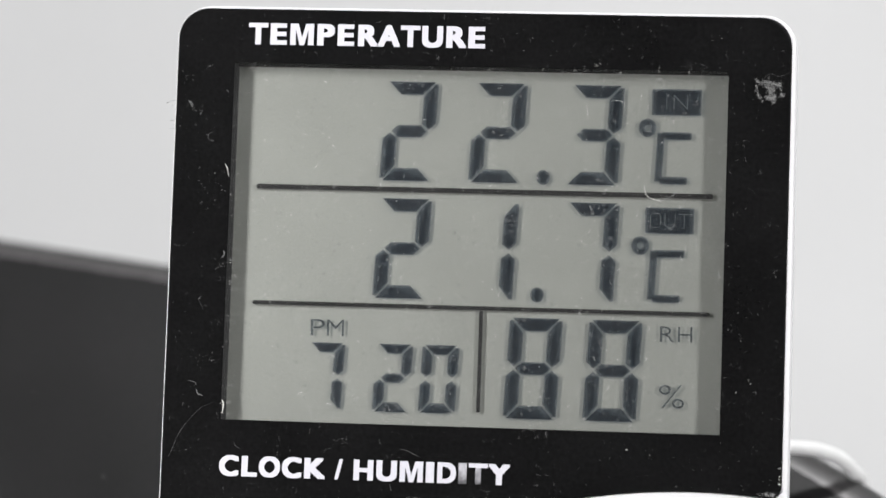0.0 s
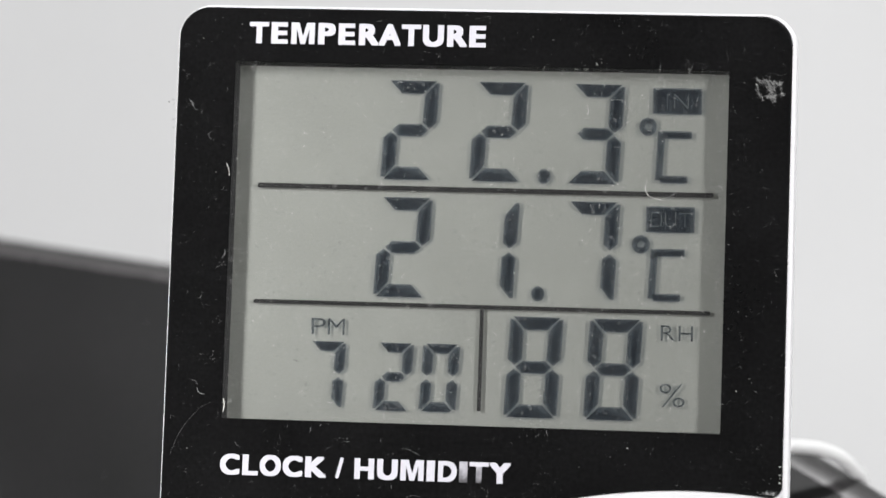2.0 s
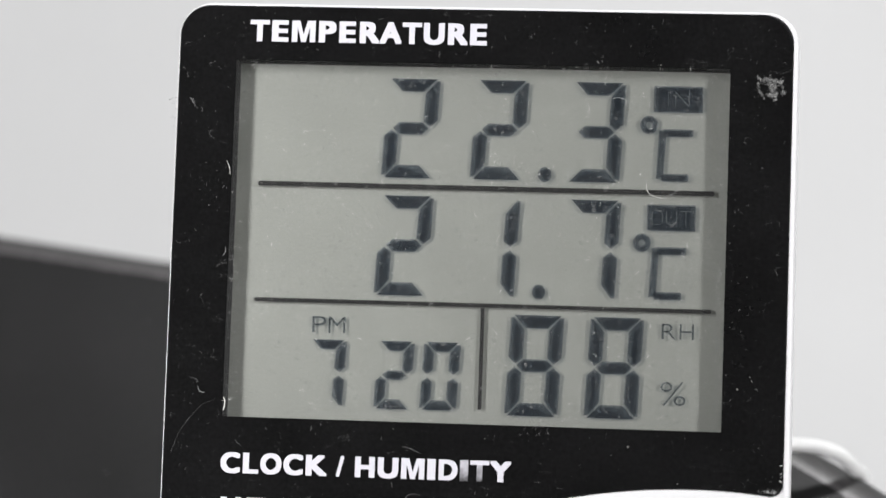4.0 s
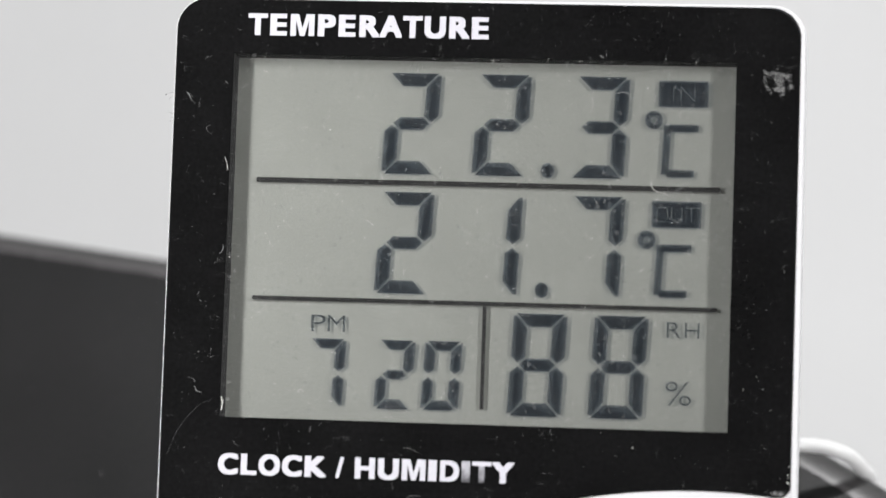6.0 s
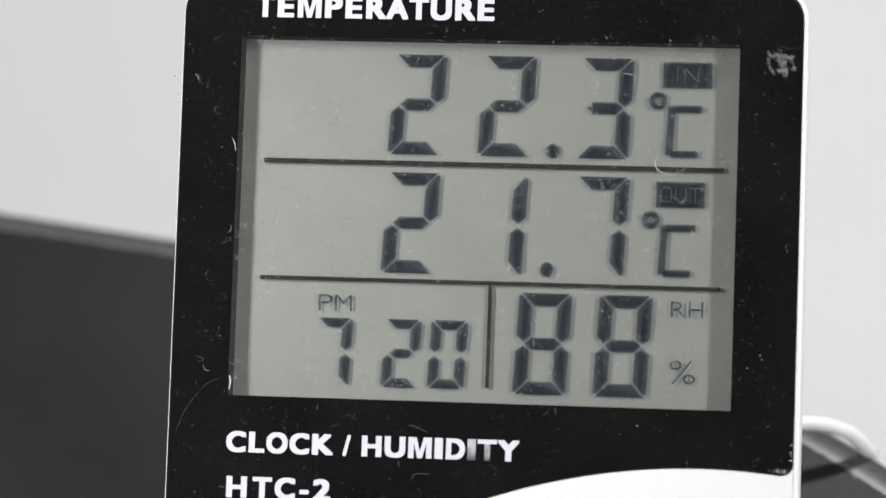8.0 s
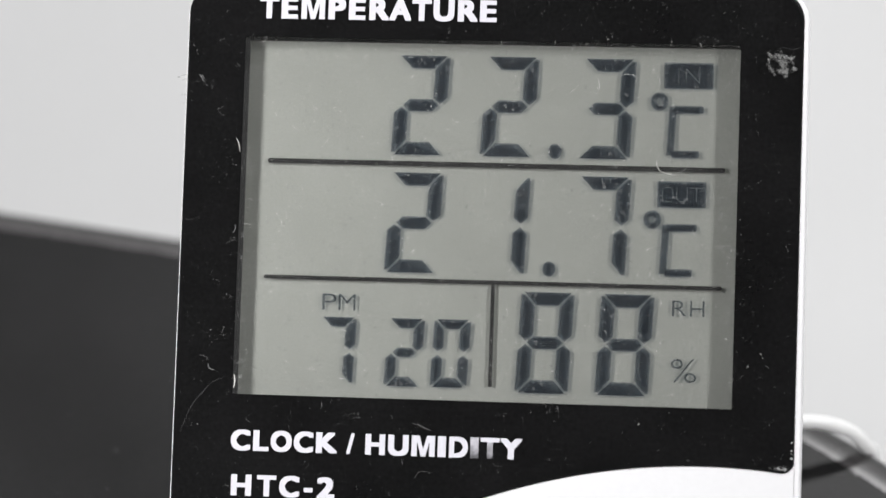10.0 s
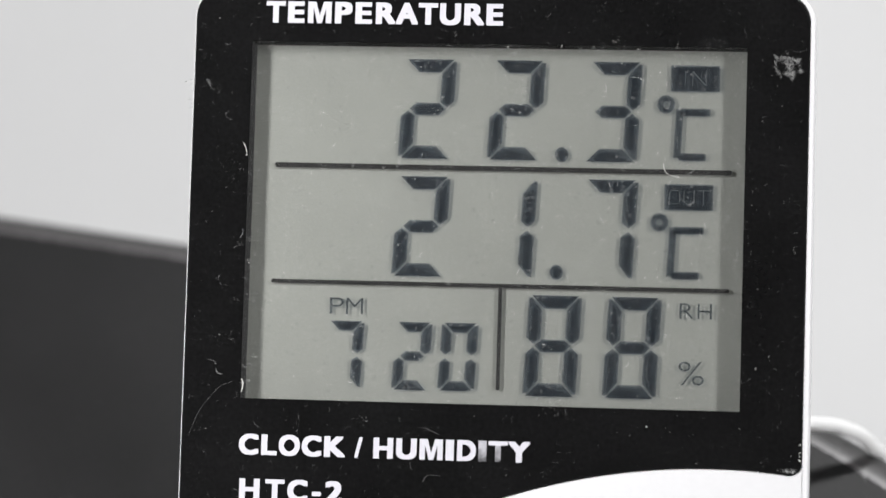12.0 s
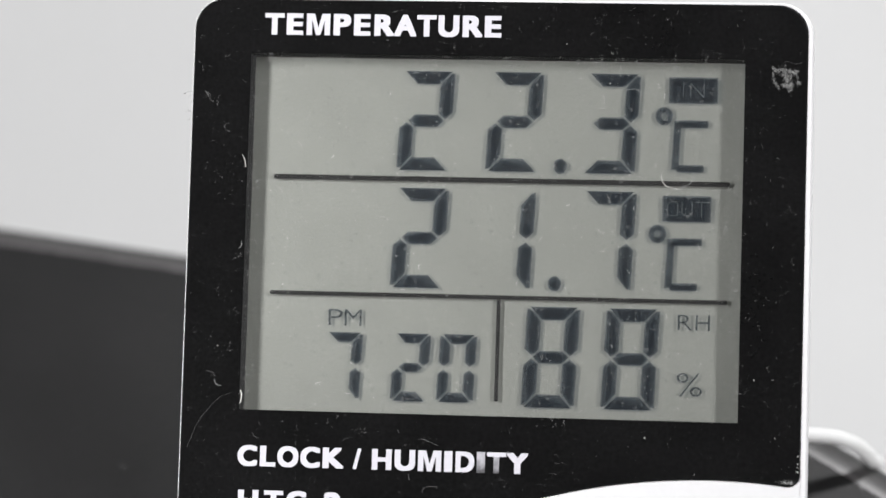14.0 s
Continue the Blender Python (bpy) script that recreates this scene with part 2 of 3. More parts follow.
def add_glyph(target, char, x0, y0, x1, y1, z, heavy=0.0, thick=0.02, worn=None, spread=None):
    """Adds a raised letter over the box x0..x1, y0..y1 (mm); worn: the share of its height, from below, in the second material."""
    bm = glyph(char, heavy, spread)
    if worn:
        bmesh.ops.bisect_plane(bm, geom=bm.verts[:] + bm.edges[:] + bm.faces[:], plane_co=(0, worn, 0), plane_no=(0, 1, 0))
        for f in bm.faces:
            if f.calc_center_median().y < worn:
                f.material_index = 1
    ext = bmesh.ops.extrude_face_region(bm, geom=bm.faces[:])
    up = [v for v in ext["geom"] if isinstance(v, bmesh.types.BMVert)]
    for v in up:
        v.co.z += 1
    for v in bm.verts:
        x, y = v.co.x, v.co.y
        h = (y1 - y0) * y
        v.co = ((x0 + (x1 - x0) * x) * K, (y0 + h) * K, (z + thick * v.co.z) * K)
    me = bpy.data.meshes.new("glyph")
    bm.to_mesh(me)
    bm.free()
    target.from_mesh(me)
    bpy.data.meshes.remove(me)


# ---- the room ----
def build_room():
    x0, x1, y0, y1, h, t = -2.2, 2.2, -2.6, 2.6, 2.6, 0.12
    tagged(part("floor", box_bm(x0 - t, y0 - t, -0.1, x1 + t, y1 + t, 0), M_FLOOR), "pale grey plain floor under the table", "floor", kind="structure")
    tagged(part("ceiling", box_bm(x0 - t, y0 - t, h, x1 + t, y1 + t, h + 0.1), M_DIM_WALL), "plain matt ceiling", "ceiling", kind="structure")
    tagged(part("wall_north", box_bm(x0, y1, 0, x1, y1 + t, h), M_WALL), "plain light grey-white wall behind the table", "wall", kind="structure")
    tagged(part("wall_south", box_bm(x0, y0 - t, 0, x1, y0, h), M_DIM_WALL), "plain grey wall", "wall", kind="structure")
    tagged(part("wall_west", box_bm(x0 - t, y0 - t, 0, x0, y1 + t, h), M_WALL), "plain light wall", "wall", kind="structure")
    tagged(part("wall_east", box_bm(x1, y0 - t, 0, x1 + t, y1 + t, h), M_WALL), "plain light wall", "wall", kind="structure")


build_room()

# ---- the table ----
TABLE_TURN = -10.64
EDGE = 0.0101                                   # radius of the rounded edge
TOP_X0, TOP_X1, TOP_Y0, TOP_Y1, CORNER = -0.740, 0.1659, -0.520, 0.1039, 0.2204


def table_loop(inset, n):
    """Points round the tabletop, that far in from its outermost line, about n of them."""
    q, x0, x1, y0, y1 = CORNER - inset, TOP_X0 + inset, TOP_X1 - inset, TOP_Y0 + inset, TOP_Y1 - inset
    arc = max(8, int(n * 0.13))
    a, b = int(n * 0.12), int(n * 0.12)
    corners = rounded(x0, y0, x1, y1, q, arc)
    out = []
    for k in range(4):
        run = corners[k * (arc + 1):(k + 1) * (arc + 1)]
        out += run
        p, s = run[-1], corners[((k + 1) * (arc + 1)) % len(corners)]
        m = a if k % 2 == 0 else b
        out += [(p[0] + (s[0] - p[0]) * i / m, p[1] + (s[1] - p[1]) * i / m) for i in range(1, m)]
    return out


def build_table():
    table = tagged(new("side_table"), "dark grey table with rounded corner and worn rounded edge", "table")
    table.matrix_world = pose(0, 0, 0, 0, 0, TABLE_TURN)
    z = TABLE_Z
    bm, prev = bmesh.new(), None
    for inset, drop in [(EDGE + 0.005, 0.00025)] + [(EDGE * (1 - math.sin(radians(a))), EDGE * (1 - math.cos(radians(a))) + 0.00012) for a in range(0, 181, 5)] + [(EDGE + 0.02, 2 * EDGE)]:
        ring = [bm.verts.new((x, y, z - drop)) for x, y in table_loop(inset, 1000)]
        if prev:
            have = len(bm.faces)
            bridge(bm, prev, ring)
            # outer rings take the darker tones, painted shade on the turning edge
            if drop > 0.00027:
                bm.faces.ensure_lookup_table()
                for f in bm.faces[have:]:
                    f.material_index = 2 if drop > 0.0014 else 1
        else:
            bm.faces.new(ring)
        prev = ring
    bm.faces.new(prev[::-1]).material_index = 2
    smooth(part("tabletop_edge", bm, (M_EDGE, M_EDGE_MID, M_EDGE_DARK), table, "rounded dark edge, rubbed paler along the top, painted shade outwards"), 50)
    # the dark top sheet, its border chipped and uneven
    rng = random.Random(4)
    pts, inner = table_loop(EDGE + 0.0005, 5600), table_loop(EDGE + 0.02, 5600)
    bm, val, rings = bmesh.new(), 0.0, [[], [], []]
    for (x, y), (ix, iy) in zip(pts, inner):
        val = 0.70 * val + rng.uniform(-0.00013, 0.00013)
        k = (val + (rng.uniform(-0.0005, 0) if rng.random() < 0.08 else 0.0)) / 0.02
        x, y = x + (x - ix) * k, y + (y - iy) * k
        rings[0].append(bm.verts.new((x, y, z - 0.0004)))
        rings[1].append(bm.verts.new((x, y, z)))
        rings[2].append(bm.verts.new((ix, iy, z)))
    bridge(bm, rings[0], rings[1])
    bridge(bm, rings[1], rings[2])
    bm.faces.new(rings[2])
    part("tabletop", bm, M_TABLE, table, "dark grey laminate with dust and faint smears")
    for x in (TOP_X0 + 0.12, TOP_X1 - 0.14):
        for y in (TOP_Y0 + 0.12, TOP_Y1 - 0.14):
            leg = lathe_bm([(0, 0), (0.014, 0), (0.022, z - 2 * EDGE), (0, z - 2 * EDGE)], 24)
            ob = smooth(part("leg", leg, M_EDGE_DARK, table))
            ob.location = (x, y, 0)
    return table


build_table()

# ---- the thermometer ----
FACE = pose(0, 0, TABLE_Z + 0.0118, 45, 0, 0)
W0, W1, V0, V1 = -40.57, 39.97, 39.70, 98.15      # the window's opening
LCD_Z, SEG_Z = -5.0, -4.15


def curve_v(u):
    """The height of the black panel's lower border."""
    return max(30.5 - 0.005 * (u - 36) ** 2, 5.0)


def build_body(thermo):
    bm = bmesh.new()
    loops = []
    for z, off, r in ((-18.0, -2.2, 5.0), (-17.3, -0.6, 6.0), (-16.0, 1.15, 7.0), (-9.0, 1.05, 6.9), (-1.2, 0.80, 6.6), (-0.45, 0.72, 6.5), (-0.14, 0.58, 6.3), (0.0, 0.36, 6.1), (-0.02, 0.04, 5.9), (-1.6, 0.04, 5.9)):
        low = -min(off, 0.0)
        outline = rounded(-50 - off * (0.24 if off > 0 else 1.0), low, 50 + off * (1.22 if off > 0 else 1.0), 107 + off * (0.6 if off > 0 else 1.0), (3.0, 3.0, r - 1.1, r - 0.9))
        # the housing widens a little towards its foot
        flare = 0.0030 * min(max(off / 0.58, 0.0), 1.0)
        loops.append(loop_verts(bm, [(x + flare * max(98 - y, 0.0) if x > 0 else x, y) for x, y in outline], z))
    for a, b in zip(loops, loops[1:]):
        bridge(bm, a, b)
    fill(bm, loops[0])
    well = loop_verts(bm, rounded(W0 - 2.0, V0 - 2.0, W1 + 2.0, V1 + 2.0, 0.6, 2), -1.6)
    fill(bm, loops[-1], well)
    deep = loop_verts(bm, rounded(W0 - 2.0, V0 - 2.0, W1 + 2.0, V1 + 2.0, 0.6, 2), -9.0)
    bridge(bm, well, deep)
    fill(bm, deep)
    smooth(part("body", bm, M_SHELL, thermo, "white plastic housing"), 40)


def build_panel(thermo):
    pts = []
    us = [-50 + 98.0 * i / 70 for i in range(71)]
    pts += [(u, curve_v(u)) for u in us]
    cx, cy, q = 48.0, curve_v(48.0) + 2.0, 2.0
    pts += [(cx + q * math.sin(radians(a)), cy - q * math.cos(radians(a))) for a in range(15, 91, 15)]
    pts += [p for p in rounded(-50, 5, 50, 107, (1, 1, 5.4, 4.9), 12)[26:]]
    bm = prism(pts, -1.55, 0.0, rounded(W0, V0, W1, V1, 0.15, 2))
    # side walls of the opening dark grey, top and bottom in painted shade
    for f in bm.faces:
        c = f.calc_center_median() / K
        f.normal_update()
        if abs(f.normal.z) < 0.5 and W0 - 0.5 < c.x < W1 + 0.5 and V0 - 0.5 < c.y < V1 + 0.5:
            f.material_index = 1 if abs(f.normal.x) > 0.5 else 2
    # a fine bevel round the panel's outer edge
    rim = [e for e in bm.edges if all(abs(q.co.z) < 1e-6 for q in e.verts) and any(abs(f.normal.z) < 0.5 and f.material_index == 0 for f in e.link_faces)]
    bmesh.ops.bevel(bm, geom=rim, offset=0.00016, segments=1, affect="EDGES", profile=0.5)
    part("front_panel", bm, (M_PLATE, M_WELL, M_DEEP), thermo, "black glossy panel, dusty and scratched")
    cover = [(u, v - 0.12) for u, v in pts[:len(us)]] + [(x + 0.08, y - 0.09) for x, y in pts[len(us):len(us) + 5]] + [(50, cy)]
    cover = [(-50, 3.0), (-49.1, 0.9), (-47, 0.05), (47, 0.05), (49.1, 0.9), (50, 3.0)] + cover[::-1]
    bm = prism(cover, -1.55, 0.10)
    part("lower_cover", bm, M_SHELL, thermo, "white curved lower cover")
    well = bmesh.new()
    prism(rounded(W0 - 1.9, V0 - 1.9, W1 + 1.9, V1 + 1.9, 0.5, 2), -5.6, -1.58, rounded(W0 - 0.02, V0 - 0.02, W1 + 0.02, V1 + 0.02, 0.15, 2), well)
    # here too the upper and lower walls get the shade colour
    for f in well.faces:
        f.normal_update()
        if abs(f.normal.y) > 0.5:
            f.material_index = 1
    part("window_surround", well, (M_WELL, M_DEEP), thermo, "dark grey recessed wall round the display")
    part("slot", box_bm((W0 - 0.03) * K, 66.5 * K, -4.7 * K, (W0 + 0.03) * K, 69.0 * K, -3.6 * K), M_RULE, thermo)
    pane = prism(rounded(W0 + 0.03, V0 + 0.03, W1 - 0.03, V1 - 0.03, 0.15, 2), -0.09, -0.03)
    # pane rim blackened as well, against bright edge reflections
    for f in pane.faces:
        f.normal_update()
        if abs(f.normal.z) < 0.5:
            f.material_index = 1
    pane = part("window_pane", pane, (M_PANE, M_DEEP), thermo, "clear dusty plastic window")
    pane.visible_shadow = False
    # fold-out support at the back
    leg = box_bm(-0.022, -0.0420, -0.002, 0.022, 0.0, 0.0, 0.0006)
    ob = part("support_leg", leg, M_SHELL, thermo)
    ob.matrix_local = pose(0, 0.060, -0.0177, 35)


def seven_shapes(wd, ht, th, tv):
    """The seven segments of a numeral of that width and height, centred; th, tv: stroke of level and upright ones."""
    x, y, g = wd / 2, ht / 2, 0.28
    s = {}
    c = 0.08 * tv
    s["a"] = [(-x + c + g, y), (x - c - g, y), (x - c - g - th, y - th), (-x + c + g + th, y - th)]
    s["d"] = [(px, -py) for px, py in s["a"]][::-1]
    hh = th * 0.46
    s["g"] = [(-x + tv * 0.55 + g, 0), (-x + tv * 0.55 + hh + g, hh), (x - tv * 0.55 - hh - g, hh), (x - tv * 0.55 - g, 0), (x - tv * 0.55 - hh - g, -hh), (-x + tv * 0.55 + hh + g, -hh)]
    s["b"] = [(x, y - c - g), (x, 0.5 * tv + g), (x - tv * 0.5, g + 0.12), (x - tv, 0.45 * tv + g), (x - tv, y - c - g - tv * 0.95), (x - 0.22 * tv, y - c - g)]
    s["f"] = [(-px, py) for px, py in s["b"]][::-1]
    s["c"] = [(px, -py) for px, py in s["b"]][::-1]
    s["e"] = [(-px, py) for px, py in s["c"]][::-1]
    return s


LIT = {"0": "abcdef", "1": "bc", "2": "abged", "3": "abgcd", "7": "abc", "8": "abcdefg"}
SLANT = 0.045


SOFT = 0.11


def grown(pts, d):
    """The outline moved outwards by d (inwards if negative), with mitred corners."""
    n = len(pts)
    turn = 1 if sum(pts[i][0] * pts[(i + 1) % n][1] - pts[(i + 1) % n][0] * pts[i][1] for i in range(n)) > 0 else -1
    out = []
    for i in range(n):
        p, a, b = Vector(pts[i]), Vector(pts[i - 1]), Vector(pts[(i + 1) % n])
        e, f = (p - a).normalized(), (b - p).normalized()
        m = Vector((e.y, -e.x)) + Vector((f.y, -f.x))
        q = p + turn * d * m * min(2.0 / max(m.length_squared, 1e-6), 1.1)
        out.append((q.x, q.y))
    return out


def faded(pts, z):
    """A dark film with a paler margin, as the diffusing front sheet shows it."""
    bm = prism(grown(pts, -SOFT), z, z + 0.05)
    count = len(bm.faces)
    prism(grown(pts, SOFT), z, z + 0.05, grown(pts, 0.004 - SOFT), bm)
    for f in list(bm.faces)[count:]:
        f.material_index = 1
    return bm


def numeral(lcd, digit, u, v, wd, ht, th, tv):
    shapes = seven_shapes(wd, ht, th, tv)
    for key in LIT[digit]:
        pts = [(u + x + SLANT * y, v + y) for x, y in shapes[key]]
        part("segment", faded(pts, SEG_Z), (M_SEG, M_SOFT), lcd)


def dot(lcd, name, u, v, rx, ry):
    n = 20
    pts = [(rx * math.cos(2 * math.pi * i / n), ry * math.sin(2 * math.pi * i / n)) for i in range(n)]
    ob = part(name, faded(pts, -0.025), (M_SEG, M_SOFT), lcd)
    ob.location = (u * K, v * K, (SEG_Z + 0.025) * K)
    return ob


def bar(lcd, name, x0, y0, x1, y1, r=0.12, material=None, z=None):
    z = SEG_Z if z is None else z
    shape = rounded(x0, y0, x1, y1, r, 3)
    if material:
        return part(name, prism(shape, z, z + 0.05), material, lcd)
    return part(name, faded(shape, z), (M_SEG, M_SOFT), lcd)


def words(lcd, name, text, x0, y0, x1, y1, z, heavy, material, gap=0.16):
    """A row of letters of equal height filling the box."""
    wide = {"I": 0.25, "M": 1.2, "%": 1.3}
    total = sum(wide.get(c, 1.0) for c in text) + gap * (len(text) - 1)
    k, x, bm = (x1 - x0) / total, x0, bmesh.new()
    for c in text:
        add_glyph(bm, c, x, y0, x + wide.get(c, 1.0) * k, y1, z, heavy)
        x += (wide.get(c, 1.0) + gap) * k
    return part(name, bm, material, lcd)


def sign_block(lcd, text, x0, y0, x1, y1, lx0, lx1):
    """A dark block out of which thin letters are cut."""
    wide, gap, low, high, w = {"I": 0.2}, 0.32, y0 + 0.85, y1 - 0.85, 0.12
    k = (lx1 - lx0) / (sum(wide.get(c, 1.0) for c in text) + gap * (len(text) - 1))
    bm, cuts, x, h = bmesh.new(), [], lx0, high - low
    for c in text:
        e = x + max(wide.get(c, 1.0) * k, w)
        if c == "I":
            cuts.append([(x, low), (x + w, low), (x + w, high), (x, high)])
        elif c == "N":
            cuts.append([(x, low), (x + w, low), (x + w, high - 2.2 * w), (e - w, low), (e, low), (e, high), (e - w, high), (e - w, low + 2.2 * w), (x + w, high), (x, high)])
        elif c == "U":
            cuts.append([(x, high), (x, low + 0.5), (x + 0.5, low), (e - 0.5, low), (e, low + 0.5), (e, high), (e - w, high), (e - w, low + 0.6), (e - 0.6, low + w), (x + 0.6, low + w), (x + w, low + 0.6), (x + w, high)])
        elif c == "T":
            m = (x + e) / 2
            cuts.append([(m - w / 2, low), (m + w / 2, low), (m + w / 2, high - w), (e, high - w), (e, high), (x, high), (x, high - w), (m - w / 2, high - w)])
        else:
            cuts.append(rounded(x, low, e, high, 0.7, 5))
            prism(rounded(x + w, low + w, e - w, high - w, 0.45, 5), SEG_Z, SEG_Z + 0.05, None, bm)
        x = e + gap * k
    shape = rounded(x0, y0, x1, y1, 0.15, 3)
    prism(grown(shape, -SOFT), SEG_Z, SEG_Z + 0.05, None, bm, cuts)
    count = len(bm.faces)
    prism(grown(shape, SOFT), SEG_Z, SEG_Z + 0.05, grown(shape, 0.004 - SOFT), bm)
    for f in list(bm.faces)[count:]:
        f.material_index = 1
    part("sign_block", bm, (M_SEG, M_SOFT), lcd, "dark block with cut-out letters")


def build_display(thermo):
    lcd = part("display", box_bm((W0 - 1.8) * K, (V0 - 1.8) * K, (LCD_Z - 0.5) * K, (W1 + 1.8) * K, (V1 + 1.8) * K, LCD_Z * K), M_LCD, thermo, "grey-green liquid crystal display")
    big = (8.45, 16.3, 2.0, 2.15)
    for digit, u, v in (("2", -12.02, 87.89), ("2", 2.60, 87.93), ("3", 18.40, 87.90), ("2", -12.50, 68.58), ("1", 1.78, 68.50), ("7", 18.15, 68.62), ("8", 9.48, 49.58), ("8", 22.38, 49.60)):
        numeral(lcd, digit, u + 0.10, v, *big)
    for digit, u, v in (("7", -24.55, 47.3), ("2", -13.38, 47.36), ("0", -5.84, 47.41)):
        numeral(lcd, digit, u + 0.15, v, 5.85, 11.0, 1.45, 1.58)
    dot(lcd, "decimal_point", 10.30, 80.76, 1.0, 1.15)
    dot(lcd, "decimal_point", 9.89, 61.55, 1.0, 1.15)
    colon = [dot(lcd, "colon_dot", -18.80, 49.50, 0.62, 0.85), dot(lcd, "colon_dot", -18.84, 45.63, 0.62, 0.85)]
    # ruled lines
    bar(lcd, "ruled_line", -36.83, 77.86, 37.95, 78.66, 0.3, M_RULE)
    bar(lcd, "ruled_line", -36.80, 58.80, 37.91, 59.46, 0.3, M_RULE)
    bar(lcd, "ruled_line", 0.60, 42.20, 1.22, 58.76, 0.1, M_RULE)
    # units and signs
    for du, dv in ((0.0, 0.0), (-0.66, -19.25)):
        bm = bmesh.new()
        n = 28
        ring = [(math.cos(2 * math.pi * i / n), math.sin(2 * math.pi * i / n)) for i in range(n)]
        cu, cv = 27.06 + du, 89.28 + dv
        sizes = ((1.25, 1.31), (0.69, 0.73), (1.47, 1.53), (1.254, 1.314), (0.686, 0.726), (0.47, 0.51))
        out = [[(cu + a * x, cv + b * y) for x, y in ring] for a, b in sizes]
        prism(out[0], SEG_Z, SEG_Z + 0.05, out[1], bm)
        count = len(bm.faces)
        prism(out[2], SEG_Z, SEG_Z + 0.05, out[3], bm)
        prism(out[4], SEG_Z, SEG_Z + 0.05, out[5], bm)
        for f in list(bm.faces)[count:]:
            f.material_index = 1
        part("degree_ring", bm, (M_SEG, M_SOFT), lcd)
        bar(lcd, "segment", 29.35 + du, 87.50 + dv, 34.15 + du, 88.55 + dv, 0.2)
        lean = [(u + SLANT * (v - 84.5) + du, v + dv) for u, v in ((28.62, 80.62), (29.62, 80.62), (29.62, 87.40), (28.95, 88.40), (28.62, 88.40))]
        part("segment", faded(lean, SEG_Z), (M_SEG, M_SOFT), lcd)
        bar(lcd, "segment", 29.30 + du, 80.20 + dv, 33.55 + du, 81.25 + dv, 0.2)
    for text, x0, y0, x1, y1, lx0, lx1 in (("IN", 27.80, 91.5, 35.60, 95.6, 30.0, 33.5), ("OUT", 27.20, 72.15, 34.90, 76.2, 27.9, 34.3)):
        sign_block(lcd, text, x0, y0, x1, y1, lx0, lx1)
    words(lcd, "sign_letters", "PM", -27.0, 53.95, -21.5, 56.6, SEG_Z, -0.009, M_SIGN)
    words(lcd, "sign_letters", "RH", 30.0, 54.5, 35.2, 57.0, SEG_Z, -0.009, M_SIGN, 0.25)
    words(lcd, "sign_letters", "%", 30.05, 43.8, 34.15, 47.6, SEG_Z, -0.009, M_SIGN)
    return colon


# letter advances of a heavy grotesque, in shares of its size
ADVANCE = {"T": 0.722, "E": 0.722, "M": 0.944, "P": 0.722, "R": 0.778, "A": 0.778, "U": 0.833, "C": 0.778, "L": 0.667, "O": 0.833, "K": 0.833, " ": 0.333, "/": 0.278, "H": 0.833, "I": 0.389, "D": 0.778, "Y": 0.778}
BEARING = {"T": 0.02, "A": 0.0, "Y": 0.0, "K": 0.065, "O": 0.035, "C": 0.035, "/": 0.0, "E": 0.072, "R": 0.072, "P": 0.07, "M": 0.058, "L": 0.07, "D": 0.07, "H": 0.065}
TRAIL = {"R": 0.0, "K": 0.0, "E": 0.062, "P": 0.035, "L": 0.03, "D": 0.035}


def printed(thermo, text, u0, u1, v0, v1, worn=()):
    size = (u1 - u0) / sum(ADVANCE[c] for c in text)
    x, bm = u0, bmesh.new()
    for i, c in enumerate(text):
        if c != " ":
            b = BEARING.get(c, 0.05) * size
            over = 0.012 * (v1 - v0) if c in "COU" else 0.0
            add_glyph(bm, c, x + b, v0 - over, x + (ADVANCE[c] - TRAIL.get(c, BEARING.get(c, 0.05) * 0.9)) * size, v1 + (over if c in "CO" else 0), 0.004, 0.0, worn=dict(worn).get(i), spread=(0.034, 0.03) if c in "I/" else (0.042, 0.03) if c == "M" else (0.05, 0.034))
        x += ADVANCE[c] * size
    part("lettering", bm, (M_INK, M_WORN_INK), thermo, "bold white printed lettering")


def build_print(thermo):
    printed(thermo, "TEMPERATURE", -38.55, 0.75, 101.15, 104.70)
    printed(thermo, "CLOCK / HUMIDITY", -40.65, 6.75, 30.58, 33.92, ((13, 1.1), (14, 0.78)))
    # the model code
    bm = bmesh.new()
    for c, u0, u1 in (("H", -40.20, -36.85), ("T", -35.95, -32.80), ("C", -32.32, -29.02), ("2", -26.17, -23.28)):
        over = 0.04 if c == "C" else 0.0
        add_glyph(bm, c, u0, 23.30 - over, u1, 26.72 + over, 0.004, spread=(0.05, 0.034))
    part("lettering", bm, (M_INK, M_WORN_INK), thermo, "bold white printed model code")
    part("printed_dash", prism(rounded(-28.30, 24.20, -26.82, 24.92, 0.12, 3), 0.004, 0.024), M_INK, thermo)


def thermometer():
    thermo = tagged(new("digital_thermometer"), "white digital thermometer clock with dusty black front, leaning back on table", "thermometer")
    thermo.matrix_world = FACE
    build_body(thermo)
    build_panel(thermo)
    colon = build_display(thermo)
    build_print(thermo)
    return thermo, colon


THERMO, COLON = thermometer()


